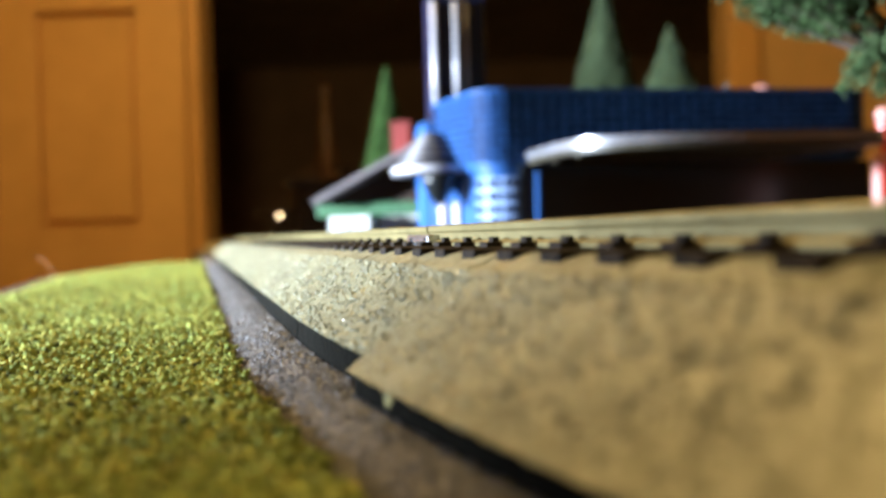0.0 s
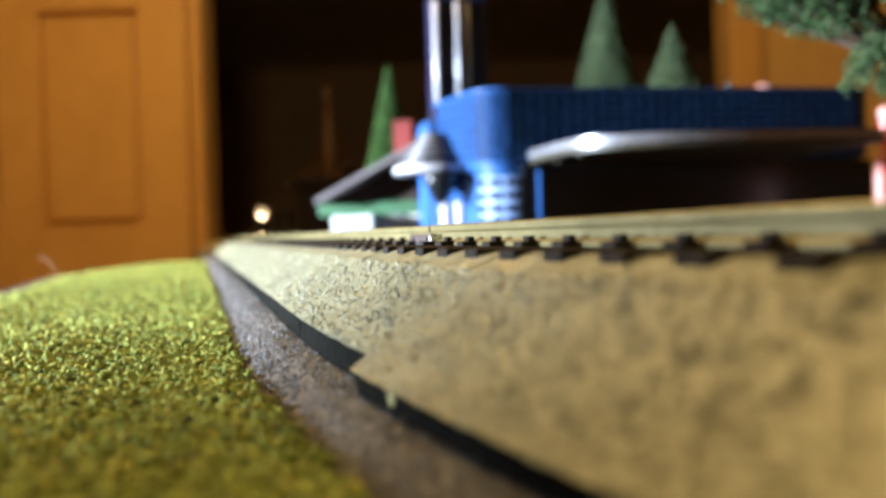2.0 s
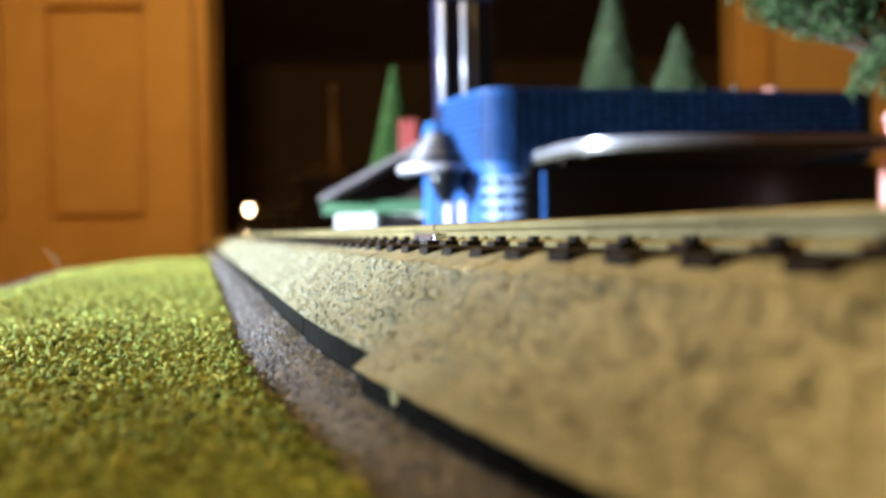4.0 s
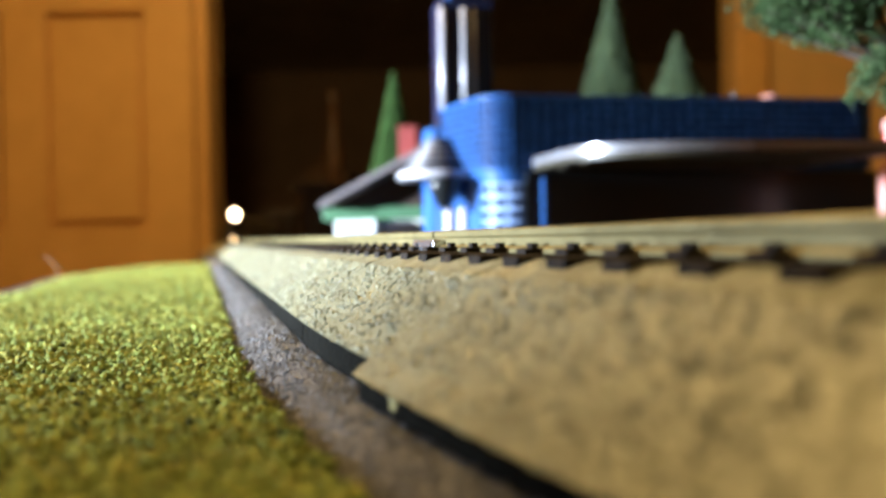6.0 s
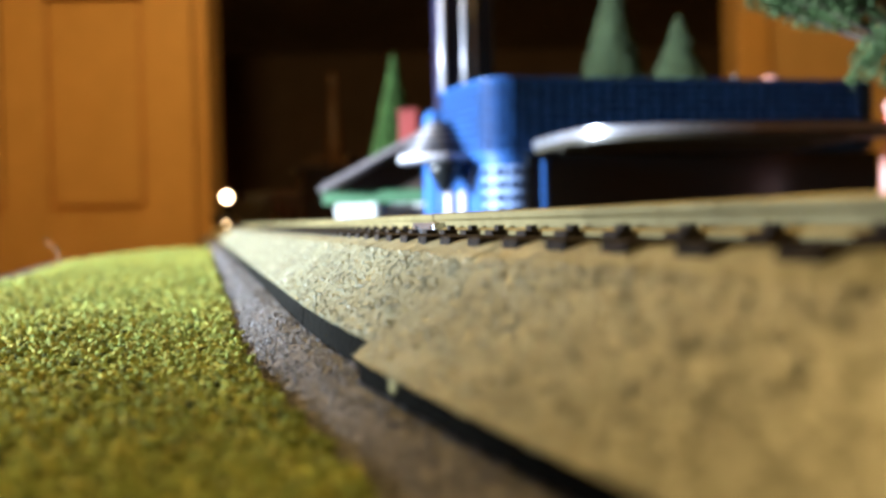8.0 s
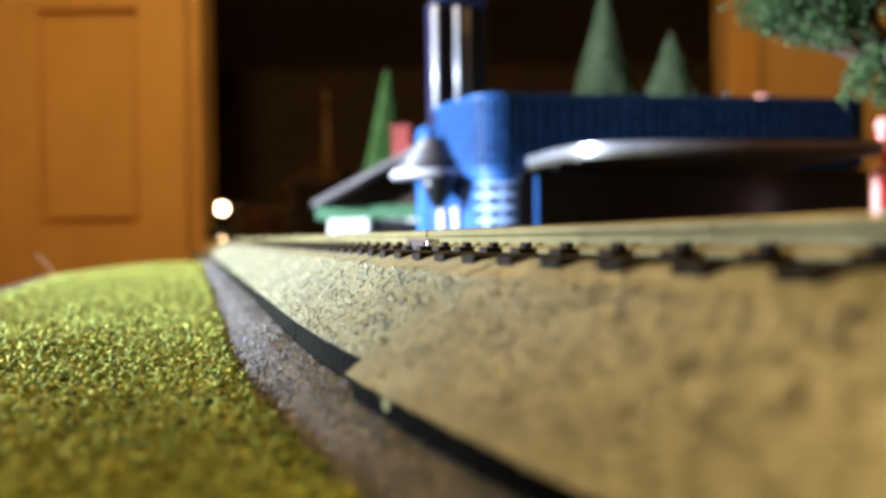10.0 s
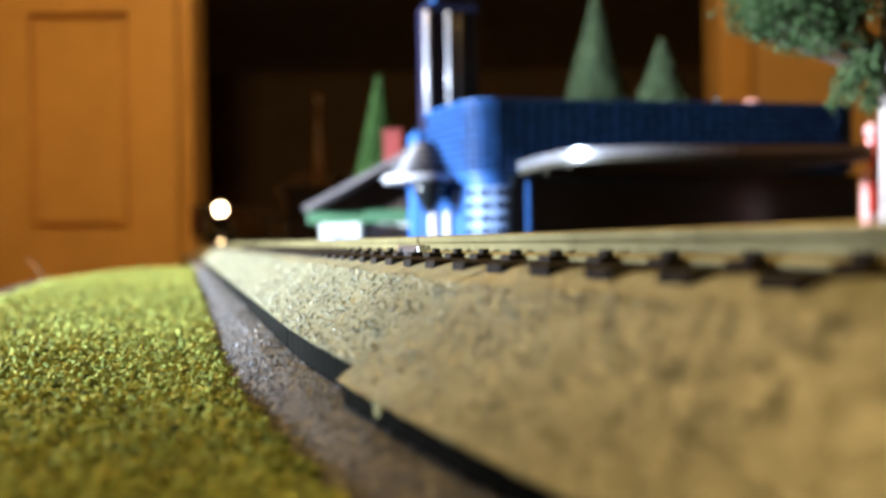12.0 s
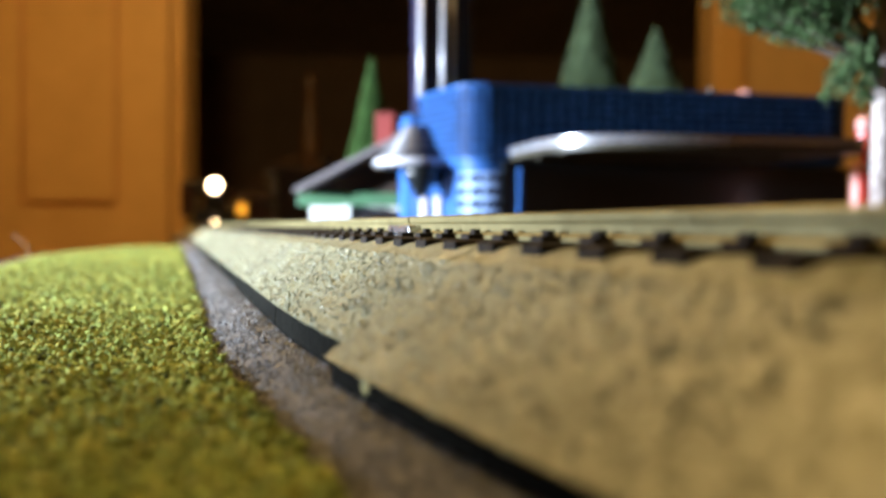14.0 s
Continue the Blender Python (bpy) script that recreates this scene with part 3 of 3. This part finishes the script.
    for x in (-0.0043, 0.0016):
        part("bar", box(0.0024, 0.0014, 0.0125, (x, -0.0004, 0.0115), 0.0003), M["enamel"], bay, "white upright bar")
    # stepped round marquee
    at = pose(-0.0122, 0.0360, 0.0005)
    part("marquee", lathe([(0.004, 0.0348), (0.0150, 0.0358), (0.0166, 0.0372), (0.0166, 0.0402), (0.0138, 0.0404), (0.0136, 0.0428), (0.0116, 0.0430), (0.0114, 0.0454),
                          (0.0096, 0.0456), (0.0094, 0.0478), (0.0074, 0.0480), (0.0072, 0.0502), (0.0052, 0.0504), (0.005, 0.0524), (0.002, 0.0528)], 40), M["gunmetal"], ob, "stepped round grey metal marquee", False, at)
    part("marquee_rim", lathe([(0.0158, 0.0356), (0.0170, 0.0360), (0.0174, 0.0372), (0.0172, 0.0384), (0.0158, 0.0390)], 40), M["fin"], ob, "bright pale rim", True, at)
    for radius, z in ((0.0137, 0.0427), (0.0115, 0.0453), (0.0095, 0.0477), (0.0073, 0.0501)):
        part("ring", lathe([(radius - 0.0004, z - 0.0006), (radius + 0.0005, z - 0.0004), (radius + 0.0005, z + 0.0002), (radius - 0.0006, z + 0.0004)], 40), M["steel"], ob, "narrow bright ring", True, at)
    part("marquee_cone", lathe([(0.0012, 0.0225), (0.003, 0.0245), (0.0066, 0.031), (0.0074, 0.0352)], 24), M["dark"], ob, "dark cone below the marquee", True, pose(-0.0128, 0.0215, 0.0005))
    # pylon with bright fins, standing behind the side wall
    px, py = 0.0045, 0.0735
    part("pylon_foot", box(0.0295, 0.018, 0.0625, (px - 0.0012, py + 0.001, -0.0005), 0.003), M["blue"], ob, "bright blue pylon foot")
    part("pylon", box(0.0245, 0.017, 0.053, (px + 0.002, py, 0.062), 0.001), M["navy"], ob, "dark blue pylon")
    part("pylon_cap", box(0.0245, 0.018, 0.0034, (px + 0.002, py, 0.1146), 0.0005), M["navy"], ob)
    part("pylon_cap", box(0.019, 0.013, 0.0045, (px + 0.0025, py, 0.1178), 0.0005), M["navy"], ob)
    part("finial", lathe([(0.0017, 0), (0.0022, 0.001), (0.002, 0.0035), (0.0005, 0.0048)], 12), M["blue"], ob, m=pose(px - 0.005, py - 0.006, 0.1178))
    for x, r, z in ((-0.0093, 0.0013, 0.059), (0.0004, 0.0012, 0.0605), (0.0052, 0.0007, 0.066)):
        part("fin", rod(r, r, (px + x, py - 0.0092, z), (px + x, py - 0.0092, 0.1142), 12), M["fin"], ob, "bright chrome fin", True)
    # roof and what stands on it
    part("roof", prism(plan(0.001, 0.012), PZ1 - 0.0018, PZ1 - 0.0008), M["roof"], ob)
    part("roof_vent", lathe([(0.0035, 0), (0.0035, 0.0055), (0.0052, 0.006), (0.0042, 0.0074), (0.0015, 0.0082)], 20), M["pink"], ob, "pinkish white roof vent", True, pose(0.133, 0.03, PZ1 - 0.0009))
    part("roof_vent", box(0.010, 0.007, 0.0062, (0.1425, 0.033, PZ1 - 0.0009), 0.001), M["dark"], ob)
    part("roof_pipe", rod(0.0016, 0.0012, (0.1165, 0.03, PZ1 - 0.0009), (0.1165, 0.03, PZ1 + 0.0075), 10), M["dark"], ob)
    return ob


blue_building()

# ---- red and white pump sign behind the canopy ----
ob = thing("pump_sign", pose(0.1622, 0.345, -0.0005), "slim red and white pump sign with small pink globe", "sign")
part("body", box(0.0085, 0.0065, 0.0365, (0, 0, 0), 0.0015), M["pink"], ob, "pale pink enamel body")
part("panel", box(0.0074, 0.0012, 0.0125, (0, -0.0036, 0.0205), 0.0004), M["red"], ob, "red enamel panel")
part("panel", box(0.0075, 0.0012, 0.006, (0, -0.0036, 0.006), 0.0004), M["red"], ob, "red enamel panel")
part("neck", rod(0.0016, 0.0014, (0, 0, 0.036), (0, 0, 0.0478)), M["red"], ob)
part("collar", rod(0.0028, 0.0028, (0, 0, 0.0455), (0, 0, 0.0478), 16), M["red"], ob)
part("globe", lathe([(0.001, 0), (0.0021, 0.0004), (0.0032, 0.0022), (0.0033, 0.0034), (0.0026, 0.0054), (0.0006, 0.0064)], 20), M["pink"], ob, "pale pink globe", True, pose(0, 0, 0.0475))

# ---- station house ----
def station_house():
    """Gable end to the front; origin under the middle of that end."""
    ob = thing("station_house", pose(-0.008, 0.482, -0.0005, 0, 0, -9), "white station house with grey low-pitched roof and green gable band", "house")
    half, D, H, k, over = 0.051, 0.10, 0.0225, 0.5, 0.004
    ridge = 0.0562
    eave = ridge - (half + over) * k
    part("wall", box(2 * half, D, H, (0, D / 2, 0), 0.0003), M["white"], ob, "plain white rendered wall")
    part("band", box(2 * half + 0.012, D + 0.004, 0.0065, (0, D / 2, H), 0.0004), M["green"], ob, "green painted gable band")
    bm = bmesh.new()
    pts = [(-half, H + 0.0066), (half, H + 0.0066), (half, ridge - half * k - 0.0005), (0, ridge - 0.0005), (-half, ridge - half * k - 0.0005)]
    a = [bm.verts.new((x, 0.0015, z)) for x, z in pts]
    b = [bm.verts.new((x, D - 0.0015, z)) for x, z in pts]
    bm.faces.new(a)
    bm.faces.new(b[::-1])
    for i in range(5):
        bm.faces.new((a[i], b[i], b[(i + 1) % 5], a[(i + 1) % 5]))
    bmesh.ops.recalc_face_normals(bm, faces=bm.faces)
    part("gable", bm, M["brown"], ob, "dark boarded gable")
    t = 0.0024
    for sgn in (1, -1):
        bm = bmesh.new()
        prof = [(-sgn * (half + over), eave), (0, ridge), (0, ridge + t), (-sgn * (half + over), eave + t)]
        a = [bm.verts.new((x, -0.016, z)) for x, z in prof]
        b = [bm.verts.new((x, D + 0.012, z)) for x, z in prof]
        bm.faces.new(a)
        bm.faces.new(b[::-1])
        for i in range(4):
            bm.faces.new((a[i], b[i], b[(i + 1) % 4], a[(i + 1) % 4]))
        bmesh.ops.recalc_face_normals(bm, faces=bm.faces)
        part("roof", bm, M["roof"], ob, "grey felt roof slope")
    for x in (-0.043, -0.0345, -0.008, 0.02):
        w = part("window", box(0.0062, 0.0012, 0.0095, (x, -0.0004, 0.0075), 0.0002), M["glassblock"], ob, "pale small window")
        part("frame", box(0.0007, 0.0016, 0.0095, (x, -0.0006, 0.0075)), M["white"], w)
    part("porch_post", box(0.0022, 0.0022, 0.023, (-0.025, -0.007, 0), 0.0002), M["brown"], ob)
    part("partition", box(0.002, 0.02, H, (-0.0262, -0.0095, 0), 0.0002), M["white"], ob)
    ch = part("chimney", box(0.0096, 0.0096, 0.028, (-0.0158, 0.0235, 0.043), 0.0004), M["brick"], ob, "red brick chimney")
    part("chimney_cap", box(0.0108, 0.0108, 0.002, (-0.0158, 0.0235, 0.0705), 0.0004), M["brick"], ch)
    return ob


station_house()

# ---- brown shed far behind ----
ob = thing("shed", pose(-0.086, 0.70, -0.0005, 0, 0, 14), "dim brown wooden shed with plank walls and low roof", "shed")
part("wall", box(0.046, 0.05, 0.05, (0, 0, 0)), M["brown"], ob)
bm = box(0.0052, 0.0012, 0.05, (0, 0, 0), 0.0002)
PLANK = bpy.data.meshes.new("plank")
bm.to_mesh(PLANK); bm.free(); PLANK.materials.append(M["brown"])
for k in range(8):
    part("plank", PLANK, None, ob, m=pose(-0.0196 + 0.0056 * k, -0.0253, 0))
part("roof", box(0.056, 0.062, 0.003, (0, 0, 0.0505), 0.0005), M["brown"], ob, "brown boarded roof")
part("stack", box(0.009, 0.009, 0.012, (0.016, 0, 0.053), 0.0005), M["brown"], ob)
for x in (-0.038, -0.030):
    part("post", box(0.004, 0.004, 0.03, (x, -0.02, 0), 0.0003), M["brown"], ob)
part("lean_to_roof", box(0.03, 0.05, 0.0022, (-0.0355, 0, 0.03), 0.0004), M["brown"], ob)

# ---- trees ----
def cone_tree(x, y, height, slope, material, seed, label):
    rng = np.random.default_rng(seed)
    ob = thing("conifer", pose(x, y, -0.0005), label, "model tree", "cone-shaped model trees")
    part("trunk", rod(0.004, 0.002, (0, 0, 0), (0, 0, height * 0.5), 10), M["darkbark"], ob)
    n = 16000
    h = height * (1 - np.sqrt(rng.uniform(0, 1, n)) * 0.9)
    r = (height - h) * slope * (1 + 0.10 * np.sin(h * 900 + rng.uniform(0, 6, n))) * rng.uniform(0.82, 1.04, n) + 0.0006
    a = rng.uniform(0, 2 * math.pi, n)
    c = np.stack([r * np.cos(a), r * np.sin(a), h], 1)
    part("crown", crumbs("crown", c, rng.uniform(0.0004, 0.0010, n), [material], [1.0], rng, 0.6), None, ob)
    bm = rod((height * 0.9) * slope * 0.8, 0.0004, (0, 0, height * 0.1), (0, 0, height * 0.97), 24)
    part("core", bm, material, ob)
    return ob


cone_tree(-0.0305, 0.56, 0.112, 0.205, M["fir"], 11, "bright green slim cone-shaped model conifer")
cone_tree(0.0985, 0.56, 0.158, 0.265, M["firgrey"], 12, "tall grey-green cone-shaped model conifer")
cone_tree(0.1253, 0.51, 0.1205, 0.36, M["firgrey"], 13, "small grey-green cone-shaped model conifer")


def spreading_tree():
    rng = np.random.default_rng(21)
    base = Vector((0.1140, 0.233, -0.0005))
    ob = thing("spreading_tree", Matrix.Translation(base), "spreading dark green model tree with pale trunk and drooping fronds", "model tree")
    part("trunk", rod(0.0032, 0.0022, (0, 0, 0), (0, 0, 0.085), 14), M["bark"], ob, "pale smooth trunk", True)
    centres, pale = [], []
    for k in range(26):
        a = math.pi + (k * 2.399) if k > 5 else math.pi + (-0.5, -0.3, -0.1, 0.1, 0.3, 0.55)[k]
        z = 0.060 + 0.0032 * k if k > 5 else 0.063 + 0.003 * (k % 3)
        reach = 0.035 * (1.0 - 0.018 * k) * rng.uniform(0.86, 1.0)
        tip = Vector((math.cos(a) * reach, math.sin(a) * reach, z + 0.004))
        bm = bmesh.new()
        rod(0.0011, 0.0004, (0, 0, z - 0.012), tip, 6, bm)
        part("limb", bm, M["darkbark"], ob)
        for j in range(2600):
            f = rng.uniform(0.25, 1.0) ** 0.7
            p = Vector((0, 0, z - 0.012)).lerp(tip, f)
            sp = 0.0058
            centres.append((p.x + rng.normal(0, sp * 0.6), p.y + rng.normal(0, sp * 0.6), p.z + 0.001 + abs(rng.normal(0, sp * 1.1)) - 0.001 * f))
    c = np.array(centres)
    part("crown", crumbs("crown", c, rng.uniform(0.00022, 0.0006, len(c)), [M["leaf"], M["leafpale"]], [0.68, 0.32], rng, 0.9), None, ob, "dark green clumped foliage")
    fr = []
    for k in range(46):
        a = math.pi + rng.uniform(-1.0, 0.9)
        r0 = rng.uniform(0.001, 0.010)
        p = Vector((math.cos(a) * r0, math.sin(a) * r0, rng.uniform(0.052, 0.062)))
        d = Vector((math.cos(a) * rng.uniform(0.3, 0.9), math.sin(a) * 0.5, -1.0)).normalized()
        ln = rng.uniform(0.007, 0.014)
        for j in range(26):
            q = p + d * (ln * j / 26)
            fr.append((q.x + rng.normal(0, 0.0004), q.y + rng.normal(0, 0.0004), q.z + rng.normal(0, 0.0003)))
    fr = np.array(fr)
    part("fronds", crumbs("fronds", fr, rng.uniform(0.0003, 0.0006, len(fr)), [M["leafpale"], M["leaf"]], [0.6, 0.4], rng, 0.6), None, ob, "pale drooping fronds")


spreading_tree()

# ---- small loose things ----
bm = bmesh.new()
prev = Vector((-0.1245, 0.30, 0.0005))
for k in range(10):
    nxt = prev + Vector((0.0003 - 0.00016 * k, 0, 0.0008))
    rod(0.00011, 0.00011, prev, nxt, 6, bm)
    prev = nxt
tagged(part("fibre", bm, M["fibre"]), "single pale loose fibre standing on the grass", "fibre")
bm = bmesh.new()
bmesh.ops.create_icosphere(bm, subdivisions=2, radius=0.00105)
for v in bm.verts:
    v.co *= 1 + 0.25 * noise.noise(v.co * 1500)
px, py = -0.0025, 0.0530
tagged(part("pebble", bm, M["pebble"], m=pose(px, py, 0.0029)), "yellowish loose pebble beside the track bed", "pebble")


# ---- the train ----
def bogie(parent, y):
    b = part("bogie", box(0.022, 0.026, 0.005, (0, y, RAIL_TOP + 0.003), 0.0006), M["loco"], parent)
    for dy in (-0.0085, 0.0085):
        for x in (-0.0088, 0.0088):
            part("wheel", rod(0.0055, 0.0055, (x - 0.0009, y + dy, RAIL_TOP + 0.0056), (x + 0.0009, y + dy, RAIL_TOP + 0.0056), 20), M["steel"], b)


def locomotive():
    """Front faces +y; origin under its middle at board level."""
    ob = thing("locomotive", Matrix.Identity(4), "black model locomotive with glowing round headlight on its nose", "model locomotive")
    z = RAIL_TOP + 0.0085
    part("frame", box(0.033, 0.19, 0.004, (0, 0, z), 0.0006), M["loco"], ob)
    part("hood", box(0.018, 0.135, 0.0145, (0, 0.022, z + 0.004), 0.002), M["loco"], ob, "long low black hood")
    part("cab", box(0.030, 0.04, 0.027, (0, -0.066, z + 0.004), 0.002), M["loco"], ob)
    part("pilot", box(0.031, 0.004, 0.010, (0, 0.0955, RAIL_TOP + 0.0008), 0.0006), M["loco"], ob)
    part("coupler", box(0.004, 0.009, 0.003, (0, 0.1015, RAIL_TOP + 0.006), 0.0004), M["steel"], ob)
    hz = 0.0448
    h = part("headlight", lathe([(0.0070, -0.006), (0.0070, 0.0034), (0.0060, 0.0034), (0.0058, 0.0)], 20), M["loco"], ob, "round headlight housing", m=pose(0, 0.0915, hz, -90))
    part("lens", rod(0.005, 0.005, (0, 0, 0.0004), (0, 0, 0.0012), 20), M["headlight"], h, "glowing warm headlight lens")
    part("pilot_lamp", rod(0.0014, 0.0014, (0, 0.0975, RAIL_TOP + 0.0014), (0, 0.0988, RAIL_TOP + 0.0014), 14), M["marker"], ob, "small glowing pilot lamp")
    for x in (-0.0145, 0.0145):
        for y in (-0.03, 0.0, 0.03, 0.06, 0.09):
            part("handrail_post", rod(0.0003, 0.0003, (x, y, z + 0.004), (x, y, z + 0.016), 6), M["steel"], ob)
        part("handrail", rod(0.0003, 0.0003, (x, -0.045, z + 0.016), (x, 0.09, z + 0.016), 6), M["steel"], ob)
    for y in (-0.055, 0.055):
        bogie(ob, y)
    return ob


def coach(lit, length):
    ob = thing("passenger_coach" if lit else "baggage_wagon", Matrix.Identity(4),
               "dark maroon model coach with amber-lit end window" if lit else "dark unlit model baggage wagon behind the locomotive", "model coach" if lit else "model wagon")
    z = RAIL_TOP + 0.0085
    part("body", box(0.034, length, 0.031, (0, 0, z), 0.002), M["maroon"], ob)
    part("roof", box(0.032, length - 0.002, 0.005, (0, 0, z + 0.031), 0.002), M["loco"], ob)
    if lit:
        part("window", box(0.027, 0.0012, 0.015, (0.0, length / 2 + 0.0002, 0.0255), 0.0003), M["amber"], ob, "amber glowing end window")
    for k in range(6):
        for x in (-0.0171, 0.0171):
            y = -length / 2 + length * (k + 0.75) / 6.5
            part("window", box(0.0008, 0.016, 0.010, (x, y, z + 0.014), 0.0003), M["dark"], ob)
    for y in (-length * 0.34, length * 0.34):
        bogie(ob, y)
    return ob


engine = locomotive()
wagons = [(coach(False, 0.255), 0.235), (coach(True, 0.21), 0.496)]

# where the headlight stands along the track, past the end of the straight
LIGHT = [(0, 0.280), (1.5, 0.243), (3, 0.203), (5.5, 0.128), (6.5, 0.096), (7.5, 0.062), (8, 0.042), (10.5, -0.080), (12, -0.155), (13, -0.206), (14, -0.259)]


def run(t):
    """Distance of the headlight along the track."""
    return STRAIGHT + float(np.interp(t, [a for a, _ in LIGHT], [b for _, b in LIGHT]))


def motions():
    times = [0.5 * k for k in range(29)]
    for ob, back, pivot in [(engine, 0.095, 0.055)] + [(w, 0.095 + d, 0.07) for w, d in wagons]:
        rows = []
        for t in times:
            s = run(t) + back
            (ax, ay, _), (bx, by, _) = on_track(s - pivot), on_track(s + pivot)  # front and rear bogie
            rows.append((t, pose((ax + bx) / 2, (ay + by) / 2, 0, 0, 0, math.degrees(math.atan2(bx - ax, ay - by)))))
        walk(ob, rows)


motions()
